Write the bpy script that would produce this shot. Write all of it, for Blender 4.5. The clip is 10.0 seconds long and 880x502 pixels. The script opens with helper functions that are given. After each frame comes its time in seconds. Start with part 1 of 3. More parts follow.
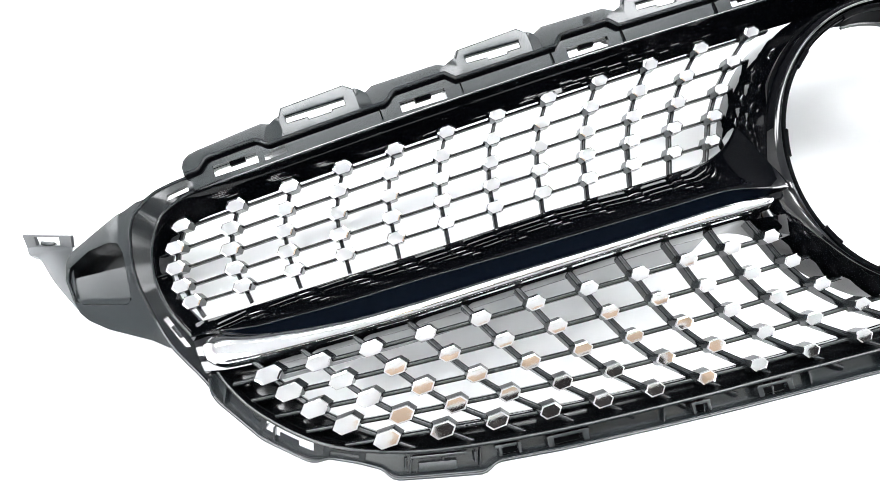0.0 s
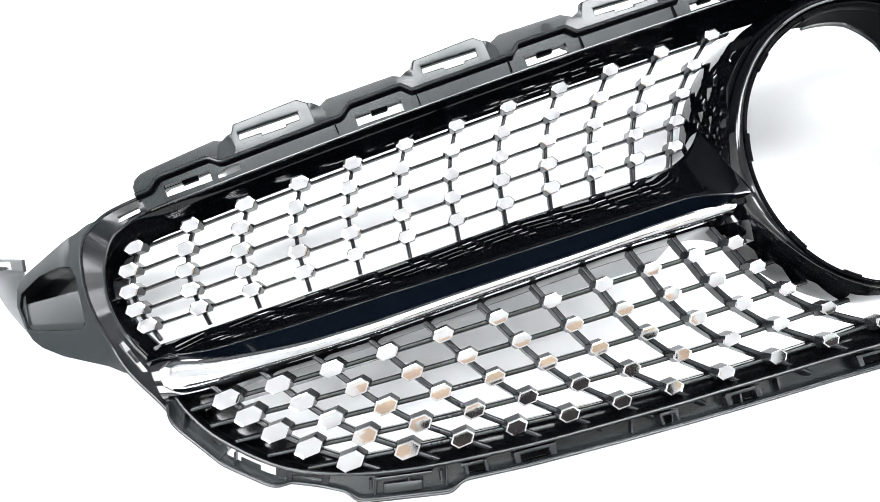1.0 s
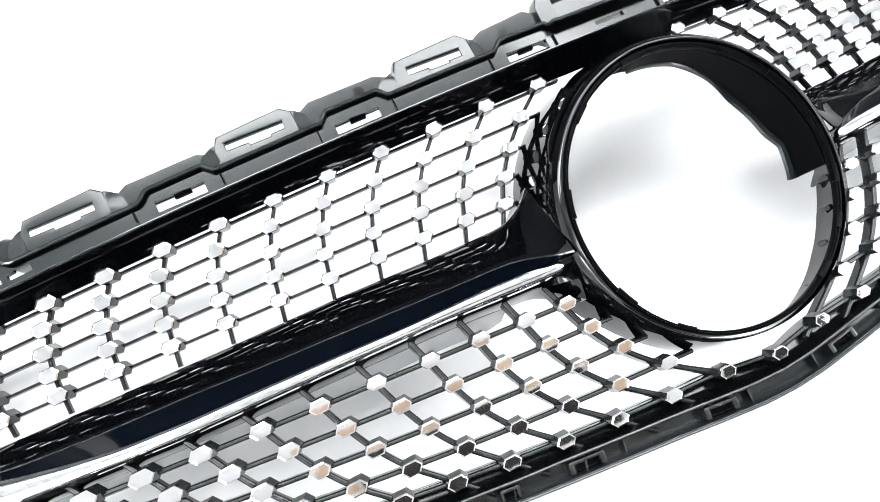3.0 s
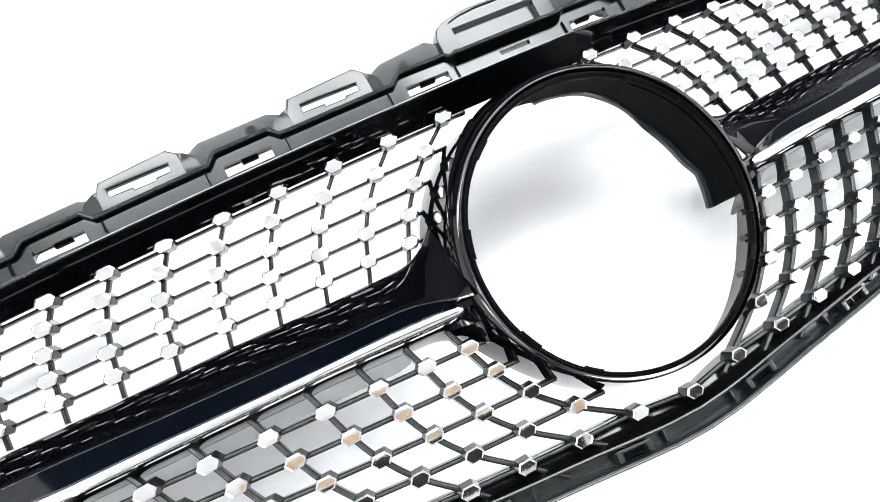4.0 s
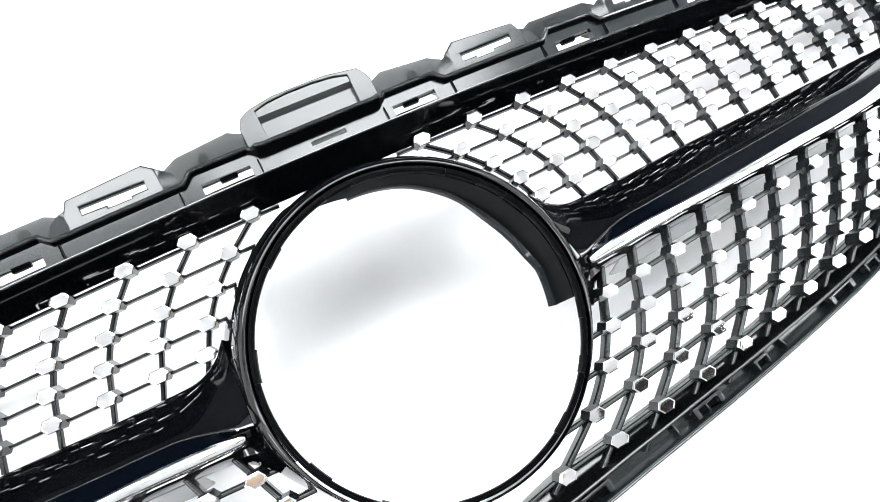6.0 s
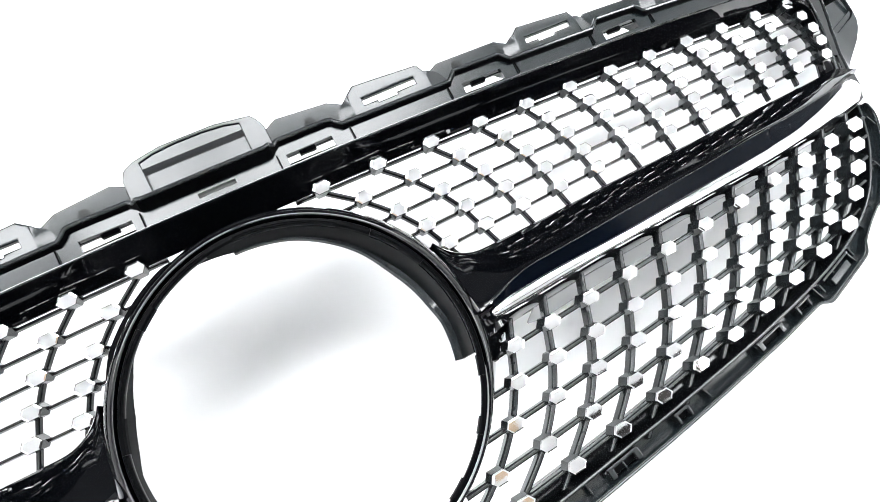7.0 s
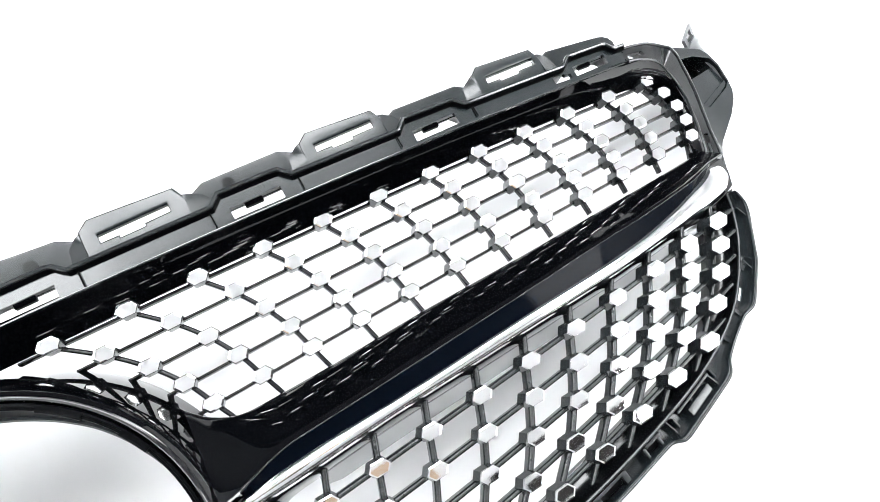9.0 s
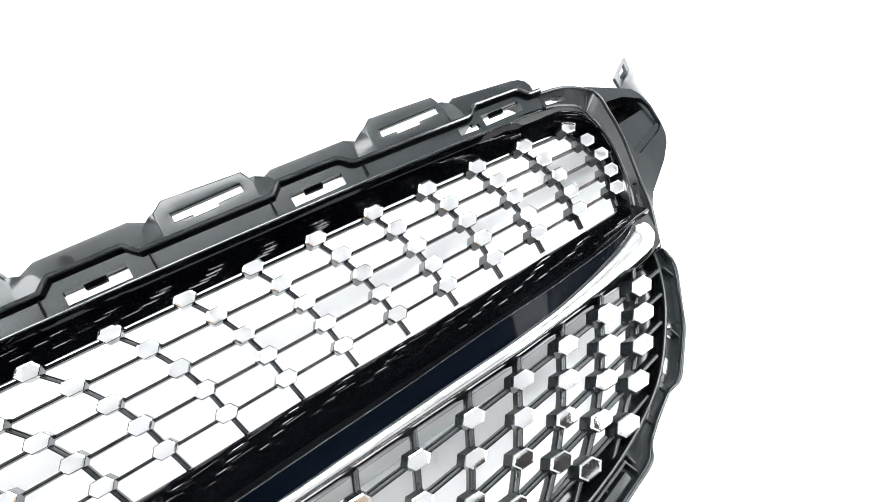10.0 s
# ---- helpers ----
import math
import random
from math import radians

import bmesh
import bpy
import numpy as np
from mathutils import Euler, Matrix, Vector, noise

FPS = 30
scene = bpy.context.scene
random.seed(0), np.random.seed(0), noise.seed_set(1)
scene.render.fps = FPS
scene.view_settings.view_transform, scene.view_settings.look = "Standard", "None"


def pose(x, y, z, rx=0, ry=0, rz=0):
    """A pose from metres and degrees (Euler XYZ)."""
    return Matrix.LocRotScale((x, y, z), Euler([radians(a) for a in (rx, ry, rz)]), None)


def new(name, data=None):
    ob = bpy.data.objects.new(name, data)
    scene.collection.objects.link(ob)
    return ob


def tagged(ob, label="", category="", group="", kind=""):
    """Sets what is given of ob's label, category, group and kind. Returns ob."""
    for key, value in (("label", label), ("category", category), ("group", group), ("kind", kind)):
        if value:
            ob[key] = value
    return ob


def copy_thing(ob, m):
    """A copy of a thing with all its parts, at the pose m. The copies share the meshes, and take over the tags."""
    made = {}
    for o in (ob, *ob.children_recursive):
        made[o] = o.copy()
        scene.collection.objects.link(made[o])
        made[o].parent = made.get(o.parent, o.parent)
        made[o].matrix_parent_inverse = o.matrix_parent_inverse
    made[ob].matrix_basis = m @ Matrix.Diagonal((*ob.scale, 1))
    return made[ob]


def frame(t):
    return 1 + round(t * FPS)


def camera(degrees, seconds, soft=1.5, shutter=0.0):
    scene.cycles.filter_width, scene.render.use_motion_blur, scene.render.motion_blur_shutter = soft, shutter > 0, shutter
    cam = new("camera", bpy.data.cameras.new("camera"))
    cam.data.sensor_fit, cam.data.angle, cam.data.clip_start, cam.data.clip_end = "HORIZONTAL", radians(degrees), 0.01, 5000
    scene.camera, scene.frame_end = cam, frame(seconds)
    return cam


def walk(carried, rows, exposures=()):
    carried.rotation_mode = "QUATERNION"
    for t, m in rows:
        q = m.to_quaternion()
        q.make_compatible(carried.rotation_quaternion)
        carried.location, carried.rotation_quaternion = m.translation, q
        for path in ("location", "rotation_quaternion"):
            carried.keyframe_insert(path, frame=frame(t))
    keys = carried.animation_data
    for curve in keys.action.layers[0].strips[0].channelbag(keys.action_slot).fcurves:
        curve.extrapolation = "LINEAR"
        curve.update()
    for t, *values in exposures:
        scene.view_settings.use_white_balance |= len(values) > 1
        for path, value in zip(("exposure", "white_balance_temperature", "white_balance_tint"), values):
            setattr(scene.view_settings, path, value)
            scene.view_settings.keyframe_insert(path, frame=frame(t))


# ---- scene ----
cam = camera(68.815, 10.0, soft=0.5)
PATH = [
    (0, -0.3238, -0.0622, 0.4178, 11.794, -5.645, -19.331),
    (0.5, -0.316, -0.0617, 0.4162, 11.869, -5.901, -20.083),
    (1, -0.3055, -0.0577, 0.4144, 11.773, -6.303, -21.075),
    (1.5, -0.2885, -0.0561, 0.414, 12.075, -6.638, -22.282),
    (2, -0.2676, -0.0548, 0.4136, 12.467, -6.973, -23.594),
    (2.5, -0.2423, -0.054, 0.4137, 12.793, -7.228, -24.895),
    (4, -0.1625, -0.0557, 0.4116, 13.657, -8.03, -27.578),
    (4.5, -0.1395, -0.0526, 0.409, 13.719, -8.124, -27.811),
    (5, -0.1139, -0.0495, 0.4075, 13.661, -8.146, -27.729),
    (5.5, -0.0794, -0.0475, 0.4089, 13.48, -8.005, -27.553),
    (7, 0.0091, -0.0576, 0.4053, 15.81, -7.38, -28.455),
    (7.5, 0.0388, -0.0538, 0.4023, 15.974, -7.424, -28.983),
    (8, 0.069, -0.0496, 0.3979, 16.361, -7.66, -29.625),
    (8.5, 0.1017, -0.0447, 0.391, 16.6, -8.081, -30.191),
    (9, 0.1345, -0.0389, 0.3832, 17.01, -8.545, -30.676),
    (9.5, 0.1666, -0.0342, 0.3754, 17.298, -9.267, -31.066),
    (10, 0.1982, -0.026, 0.3655, 17.305, -9.977, -31.384),
]
walk(cam, [(t, pose(x, y, z, rx, ry, rz)) for t, x, y, z, rx, ry, rz in PATH])

# ---- world and light ----
LIGHT = 24.6
world = bpy.data.worlds.new("world")
world.use_nodes = True
world.node_tree.nodes["Background"].inputs[0].default_value = (0.9, 0.95, 1.0, 1)
world.node_tree.nodes["Background"].inputs[1].default_value = 0.3
scene.world = world
scene.view_settings.exposure = 0.0


# ---- materials ----
def material(name, colour, rough=0.5, metal=0.0, spec=0.5, grain=0.0, scale=200.0, bump=0.0, smear=0.0):
    """Principled surface with grain (colour and roughness at two scales) and fine relief."""
    m = bpy.data.materials.new(name)
    m.use_nodes = True
    n, l = m.node_tree.nodes, m.node_tree.links
    p = n["Principled BSDF"]
    p.inputs["Metallic"].default_value = metal
    p.inputs["Specular IOR Level"].default_value = spec
    p.inputs["Base Color"].default_value = (*colour, 1)
    p.inputs["Roughness"].default_value = rough
    tc = n.new("ShaderNodeTexCoord")
    if grain:
        big, fine = n.new("ShaderNodeTexNoise"), n.new("ShaderNodeTexNoise")
        big.inputs["Scale"].default_value, fine.inputs["Scale"].default_value = scale * 0.06, scale
        big.inputs["Detail"].default_value = 5
        mix = n.new("ShaderNodeMath")
        mix.operation = "MULTIPLY_ADD"
        mix.inputs[1].default_value = 0.6
        half = n.new("ShaderNodeMath")
        half.operation = "MULTIPLY"
        half.inputs[1].default_value = 0.4
        l.new(tc.outputs["Object"], big.inputs["Vector"])
        l.new(tc.outputs["Object"], fine.inputs["Vector"])
        l.new(fine.outputs["Fac"], half.inputs[0])
        l.new(big.outputs["Fac"], mix.inputs[0])
        l.new(half.outputs[0], mix.inputs[2])
        ramp = n.new("ShaderNodeMixRGB")
        ramp.inputs[1].default_value = (*[c * (1 - grain) for c in colour], 1)
        ramp.inputs[2].default_value = (*[min(1, c * (1 + grain)) for c in colour], 1)
        l.new(mix.outputs[0], ramp.inputs[0])
        l.new(ramp.outputs[0], p.inputs["Base Color"])
        rr = n.new("ShaderNodeMapRange")
        rr.inputs["To Min"].default_value, rr.inputs["To Max"].default_value = max(0, rough - smear), rough + smear
        l.new(mix.outputs[0], rr.inputs["Value"])
        l.new(rr.outputs[0], p.inputs["Roughness"])
    if bump:
        t = n.new("ShaderNodeTexNoise")
        t.inputs["Scale"].default_value = scale
        t.inputs["Detail"].default_value = 3
        b = n.new("ShaderNodeBump")
        b.inputs["Strength"].default_value = bump
        b.inputs["Distance"].default_value = 0.0004
        l.new(tc.outputs["Object"], t.inputs["Vector"])
        l.new(t.outputs["Fac"], b.inputs["Height"])
        l.new(b.outputs[0], p.inputs["Normal"])
    return m


def glowing(name, colour, power):
    m = bpy.data.materials.new(name)
    m.use_nodes = True
    p = m.node_tree.nodes["Principled BSDF"]
    p.inputs["Base Color"].default_value = (0.8, 0.8, 0.8, 1)
    p.inputs["Emission Color"].default_value = (*colour, 1)
    p.inputs["Emission Strength"].default_value = power
    return m


M_TABLE = material("white_board", (0.88, 0.885, 0.89), 0.55, grain=0.015, scale=60, smear=0.05)
M_WALL = material("dark_wall_paint", (0.036, 0.037, 0.040), 0.8, grain=0.04, scale=20, bump=0.1)
M_CEIL = material("ceiling_paint", (0.84, 0.84, 0.84), 0.85, grain=0.03, scale=20)
M_FLOOR = material("grey_floor", (0.55, 0.55, 0.56), 0.6, grain=0.2, scale=30)
M_GLOSS = material("piano_black", (0.0010, 0.0012, 0.0017), 0.028, spec=0.5, grain=0.3, scale=300, smear=0.012)
M_MATT = material("black_plastic", (0.0085, 0.0115, 0.0130), 0.215, spec=0.44, grain=0.15, scale=300, bump=0.006, smear=0.03)
M_SATIN = material("satin_black_plastic", (0.0040, 0.0050, 0.0058), 0.18, spec=0.30, grain=0.15, scale=300, bump=0.006, smear=0.03)
M_DARK = material("dark_rib_plastic", (0.0105, 0.0124, 0.0135), 0.20, spec=0.45, grain=0.15, scale=300, bump=0.010, smear=0.03)
M_CHROME = material("chrome", (0.80, 0.805, 0.81), 0.05, metal=1.0, grain=0.02, scale=250, smear=0.03)
M_CAP = material("cap_chrome", (0.75, 0.75, 0.75), 0.06, metal=1.0, grain=0.05, scale=260, smear=0.04, bump=0.03)
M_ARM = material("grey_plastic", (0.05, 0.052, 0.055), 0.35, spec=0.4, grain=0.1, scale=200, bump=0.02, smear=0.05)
# the white table's reflection in the black blade wall, put into a grey
M_APRON = material("sheen_grey_wall", (0.25, 0.258, 0.263), 0.25, spec=0.8, grain=0.06, scale=120, smear=0.03)
M_RIB = material("black_rib_lacquer", (0.0040, 0.0046, 0.0052), 0.12, spec=0.30, grain=0.15, scale=300, smear=0.03)
M_SEAT = material("satin_black", (0.0022, 0.0026, 0.0030), 0.16, spec=0.4, grain=0.25, scale=600, smear=0.04)
# paler, glossier blacks: the highlight on raised edges is partly put into the colour
M_LIP = material("lip_highlight_black", (0.018, 0.0205, 0.0220), 0.16, spec=0.6, grain=0.25, scale=500, smear=0.06)
M_EDGE = material("edge_highlight_black", (0.012, 0.0140, 0.0152), 0.24, spec=0.38, grain=0.25, scale=500, smear=0.06)
M_FACET = material("blue_black_lacquer", (0.0011, 0.0020, 0.0038), 0.05, spec=0.025, grain=0.15, scale=300, smear=0.012)
M_TRAY = material("reflected_black", (0.022, 0.017, 0.016), 0.5, spec=0.3, grain=0.2, scale=40)
M_WOOD = material("reflected_brown", (0.60, 0.44, 0.31), 0.5, grain=0.35, scale=25, bump=0.1)
M_INNER = material("black_inner_plastic", (0.0016, 0.0018, 0.0021), 0.30, spec=0.02, grain=0.2, scale=500)
M_LEG = material("grey_steel", (0.35, 0.36, 0.37), 0.4, metal=0.8, grain=0.1, scale=60)
M_LAMP = glowing("lamp_diffuser", (0.96, 0.98, 1.0), LIGHT)


# ---- building helpers ----
def bow(x):
    """How far the grille falls back towards its two ends."""
    return -0.22 * x * x


def spline(points, n):
    """n points on a smooth curve through the points, evenly spaced."""
    p = np.array(points, float)
    q = np.vstack([2 * p[0] - p[1], p, 2 * p[-1] - p[-2]])
    fine = []
    for i in range(len(p) - 1):
        a, b, c, d = q[i:i + 4]
        for u in np.linspace(0, 1, 24, endpoint=False):
            fine.append(0.5 * (2 * b + (c - a) * u + (2 * a - 5 * b + 4 * c - d) * u * u + (3 * b - a - 3 * c + d) * u ** 3))
    fine.append(p[-1])
    fine = np.array(fine)
    s = np.r_[0, np.cumsum(np.linalg.norm(np.diff(fine, axis=0), axis=1))]
    return np.stack([np.interp(np.linspace(0, s[-1], n), s, fine[:, k]) for k in range(p.shape[1])], 1)


def finish(bm, bowed=True, side=1):
    if bowed:
        for v in bm.verts:
            v.co.z += bow(v.co.x)
    if side < 0:
        for v in bm.verts:
            v.co.x = -v.co.x
        bmesh.ops.reverse_faces(bm, faces=bm.faces)
    return bm


def weigh_normals(me, limit):
    """Large faces keep their own normal and narrow bevels take up the turn."""
    normal = [f.normal.copy() for f in me.polygons]
    area = [f.area for f in me.polygons]
    touching = [[] for _ in me.vertices]
    for f in me.polygons:
        for v in f.vertices:
            touching[v].append(f.index)
    out = []
    for f in me.polygons:
        for v in f.vertices:
            total = Vector()
            for k in touching[v]:
                if normal[k].dot(normal[f.index]) > limit:
                    total += normal[k] * area[k]
            out.append(total.normalized() if total.length > 0 else normal[f.index])
    me.normals_split_custom_set(out)


def mesh_of(name, bm, mat, angle=32):
    me = bpy.data.meshes.new(name)
    for f in bm.faces:
        f.smooth = True
    bm.to_mesh(me)
    bm.free()
    me.set_sharp_from_angle(angle=radians(angle))
    if 20 < angle <= 32:
        weigh_normals(me, math.cos(radians(angle)))
    me.materials.append(mat)
    return me


def part(name, bm, mat, parent, label="", angle=32):
    ob = new(name, mesh_of(name, bm, mat, angle))
    ob.parent = parent
    return tagged(ob, label)


def loft(curves, thick=0.0, close=False):
    """A sheet through rows of points, with a thickness."""
    bm = bmesh.new()
    rows = [[bm.verts.new(p) for p in c] for c in curves]
    if close:
        rows.append(rows[0])
    for a, b in zip(rows, rows[1:]):
        for i in range(len(a) - 1):
            bm.faces.new((a[i], a[i + 1], b[i + 1], b[i]))
    bmesh.ops.recalc_face_normals(bm, faces=bm.faces)
    if thick:
        bmesh.ops.solidify(bm, geom=bm.faces[:], thickness=thick)
        bmesh.ops.recalc_face_normals(bm, faces=bm.faces)
    return bm


def subdivided(loop, step):
    out = []
    for i, a in enumerate(loop):
        b = loop[(i + 1) % len(loop)]
        k = max(1, int(math.dist(a, b) / step))
        out += [(a[0] + (b[0] - a[0]) * j / k, a[1] + (b[1] - a[1]) * j / k) for j in range(k)]
    return out


def plate(outline, holes, low, high, step=0.007, draft=0.0, round_top=0.0):
    """A flat piece with holes, from low(x, y) to high(x, y), its outline wider by draft below."""
    bm = bmesh.new()
    edges = []
    for loop in [outline, *holes]:
        vs = [bm.verts.new((x, y, 0)) for x, y in subdivided(loop, step)]
        edges += [bm.edges.new((a, b)) for a, b in zip(vs, vs[1:] + vs[:1])]
    bmesh.ops.triangle_fill(bm, use_beauty=True, edges=edges)
    top = bm.faces[:]
    for f in top:
        if f.normal.z < 0:
            f.normal_flip()
    made = bmesh.ops.extrude_face_region(bm, geom=top)
    upper = [g for g in made["geom"] if isinstance(g, bmesh.types.BMVert)]
    upset = set(upper)
    cx = sum(x for x, _ in outline) / len(outline)
    for v in bm.verts:
        if v in upset:
            v.co.z = high(v.co.x, v.co.y)
            v.co.x -= math.copysign(min(draft, abs(v.co.x - cx) * 0.3), v.co.x - cx)
        else:
            v.co.z = low(v.co.x, v.co.y)
    bmesh.ops.recalc_face_normals(bm, faces=bm.faces)
    if round_top:
        rim = [e for e in bm.edges if e.verts[0] in upset and e.verts[1] in upset and len(e.link_faces) == 2 and e.calc_face_angle(0) > 0.9]
        bmesh.ops.bevel(bm, geom=rim, offset=round_top, segments=3, affect="EDGES", profile=0.5, clamp_overlap=True)
        bmesh.ops.recalc_face_normals(bm, faces=bm.faces)
    return bm


def sweep(path, width, low, high):
    """A rib along a path of (x, y, z), upright, of a width, from z + low to z + high, with a rounded top."""
    p = np.array(path, float)
    d = np.gradient(p, axis=0)[:, :2]
    d /= np.linalg.norm(d, axis=1)[:, None] + 1e-12
    nrm = np.stack([-d[:, 1], d[:, 0]], 1)
    h = 0.5 * width / (high - low)
    prof = [(-0.54, 0), *[(-0.5 * math.cos(a), 1 - h + h * math.sin(a)) for a in np.linspace(0, math.pi, 9)], (0.54, 0)]
    curves = []
    for u, w in prof:
        curves.append([(a[0] + q[0] * u * width, a[1] + q[1] * u * width, a[2] + low + (high - low) * w) for a, q in zip(p, nrm)])
    bm = loft(curves, close=True)
    for end in (0, -1):
        vs = [v for v in bm.verts if any((v.co - Vector(c[end])).length < 1e-7 for c in curves)]
        if len(vs) >= 3:
            bmesh.ops.contextual_create(bm, geom=vs)
    bmesh.ops.recalc_face_normals(bm, faces=bm.faces)
    return bm


def box(cx, cy, cz, sx, sy, sz, turn=0.0, soft=0.0004):
    bm = bmesh.new()
    bmesh.ops.create_cube(bm, size=1, matrix=Matrix.Translation((cx, cy, cz)) @ Matrix.Rotation(turn, 4, "Z") @ Matrix.Diagonal((sx, sy, sz, 1)))
    if soft:
        bmesh.ops.bevel(bm, geom=bm.edges[:], offset=soft, segments=2, affect="EDGES", profile=0.5)
    return bm


def bead(path, radius, n=8):
    """A round wire along a path of (x, y, z)."""
    p = np.array(path, float)
    d = np.gradient(p, axis=0)
    d /= np.linalg.norm(d, axis=1)[:, None] + 1e-12
    a = np.cross(d, (0, 0, 1.0))
    a /= np.linalg.norm(a, axis=1)[:, None] + 1e-12
    b = np.cross(a, d)
    curves = [p + radius * (math.cos(6.28318 * k / n) * a + math.sin(6.28318 * k / n) * b) for k in range(n)]
    return loft(curves, close=True)


def flat(z):
    return lambda x, y: z


# ---- the place: table and unseen room ----
def room():
    # unseen dark trays, added so that some caps reflect black
    for x, y, long, wide in ((-0.14, -0.82, 1.10, 0.30), (1.3475, -0.94, 0.885, 0.22)):
        tray = tagged(new("reflected_dark_tray"), "unseen black tray added under the ceiling to darken cap reflections", "cable tray", "cable trays")
        part("tray_floor", box(x, y, 1.90, long, wide, 0.01, soft=0.002), M_TRAY, tray)
        for v in (y - wide / 2, y + wide / 2):
            part("tray_side", box(x, v, 1.9225, long, 0.01, 0.055, soft=0.002), M_TRAY, tray)
    # unseen brown boards, added to give some caps a peach reflection
    for x, y, long, wide in ((-0.14, -0.56, 1.50, 0.13), (-0.83, -0.74, 0.20, 0.22), (0.54, -0.77, 0.16, 0.28)):
        board = new("reflected_warm_board", mesh_of("reflected_warm_board", box(x, y, 1.935, long, wide, 0.03, soft=0.003), M_WOOD))
        tagged(board, "unseen brown board added under the ceiling to warm cap reflections", "board", "timber boards")
    wall = 0.1
    z0, z1 = -0.78, 1.95
    half = 3.0
    # unseen room: white side walls bounce light, dark north and south darken reflections
    for name, c, s, m in (("floor", (0, 0, z0 - 0.05), (2 * half, 2 * half, 0.1), M_FLOOR), ("ceiling", (0, 0, z1 + 0.05), (2 * half, 2 * half, 0.1), M_CEIL),
                          ("wall_north", (0, 2.2 + wall / 2, (z0 + z1) / 2), (2 * half, wall, z1 - z0), M_WALL),
                          ("wall_south", (0, -half - wall / 2, (z0 + z1) / 2), (2 * half, wall, z1 - z0), M_WALL),
                          ("wall_east", (half + wall / 2, 0, (z0 + z1) / 2), (wall, 2 * half, z1 - z0), M_CEIL),
                          ("wall_west", (-half - wall / 2, 0, (z0 + z1) / 2), (wall, 2 * half, z1 - z0), M_CEIL)):
        ob = new(name, mesh_of(name, box(*c, *s, soft=0), m))
        tagged(ob, ("white" if m is M_CEIL else "grey" if m is M_FLOOR else "dark") + " painted " + name.split("_")[0] + " of the unseen room", name.split("_")[0], kind="structure")
    table = tagged(new("table"), "white board table that carries the grille", "table")
    part("tabletop", box(0, 0, -0.0125, 2.6, 1.9, 0.025, soft=0.003), M_TABLE, table, "smooth white board")
    for x in (-1.2, 1.2):
        for y in (-0.85, 0.85):
            part("leg", box(x, y, (z0 - 0.025) / 2, 0.05, 0.05, -z0 - 0.025, soft=0.003), M_LEG, table)
    lamp = tagged(new("unseen_light_panel"), "unseen white flat ceiling light panel, switched on", "light", "ceiling light panels")
    part("diffuser", box(0, 0, -0.012, 1.16, 0.56, 0.004, soft=0), M_LAMP, lamp)
    for sx, sy, cx, cy in ((1.2, 0.02, 0, 0.29), (1.2, 0.02, 0, -0.29), (0.02, 0.56, 0.59, 0), (0.02, 0.56, -0.59, 0)):
        part("frame", box(cx, cy, -0.01, sx, sy, 0.02, soft=0.002), M_TABLE, lamp)
    lamp.location = (-0.62, 0.90, z1)
    # second panel of the main pair, then four added for fill and white caps
    for x, y in ((0.62, 0.90), (-1.9, 1.3), (1.9, 1.3), (-2.4, -0.8), (2.4, -0.8)):
        copy_thing(lamp, pose(x, y, z1))
    # two more added panels: fill from the south under the lower studs
    for x in (-2.66, 2.66):
        copy_thing(lamp, pose(x, -2.0, z1, 0, 0, 90))
    # two narrow fill lights, added overhead to soften the shadows
    tube = tagged(new("fill_tube"), "long narrow fill light added under the ceiling, switched on", "light", "ceiling tube lights")
    part("diffuser", box(0, 0, -0.022, 0.58, 0.09, 0.012, soft=0.004), M_LAMP, tube)
    part("housing", box(0, 0, -0.008, 0.62, 0.12, 0.016, soft=0.003), M_TABLE, tube)
    tube.location = (-0.65, -0.20, z1)
    copy_thing(tube, pose(0.65, -0.20, z1))


room()

# ---- the grille ----
TABLE_TO_GRILLE = 0.080
grille = tagged(new("car_grille"), "glossy black car grille with chrome studs lying on a table", "car grille")
grille.location = (0, 0, TABLE_TO_GRILLE)
RING = (0.0, -0.0340)


def surface(u, v, terms):
    """A polynomial in u and v: terms are (power of u, power of v, factor)."""
    return sum(c * u ** a * v ** b for a, b, c in terms)


UPPER_X = ((0, 0, 0.0490), (0, 1, 0.0791), (0, 2, -0.0360), (0, 3, 0.0044), (1, 0, 0.3670), (1, 1, -0.1785), (1, 2, 0.0612), (1, 3, -0.0012), (2, 0, -0.0377), (2, 1, 0.2126), (2, 2, -0.0560), (3, 0, 0.0202), (3, 1, -0.0796))
UPPER_Y = ((0, 0, 0.0597), (0, 1, -0.0551), (0, 2, 0.0005), (1, 0, 0.0026), (1, 1, 0.0135), (1, 2, -0.0057), (2, 0, -0.0057), (2, 1, -0.0036), (2, 2, 0.0075))
UPPER_Z = ((0, 0, 0.0106), (1, 0, -0.0164), (2, 0, 0.0186), (0, 1, -0.0043), (2, 1, -0.0027), (4, 1, 0.0053))
LOWER_X = ((0, 0, 0.0969), (0, 1, -0.0230), (0, 2, -0.0139), (0, 3, -0.0275), (1, 0, 0.2169), (1, 1, 0.0455), (1, 2, 0.0575), (1, 3, 0.0176), (2, 0, 0.1424), (2, 1, -0.1720), (2, 2, -0.0555), (3, 0, -0.0813), (3, 1, 0.1230))
LOWER_Y = ((0, 0, -0.0580), (0, 1, -0.0628), (0, 2, -0.0062), (1, 0, 0.0131), (1, 1, -0.0056), (1, 2, 0.0113), (2, 0, 0.0061), (2, 1, 0.0220), (2, 2, -0.0105))
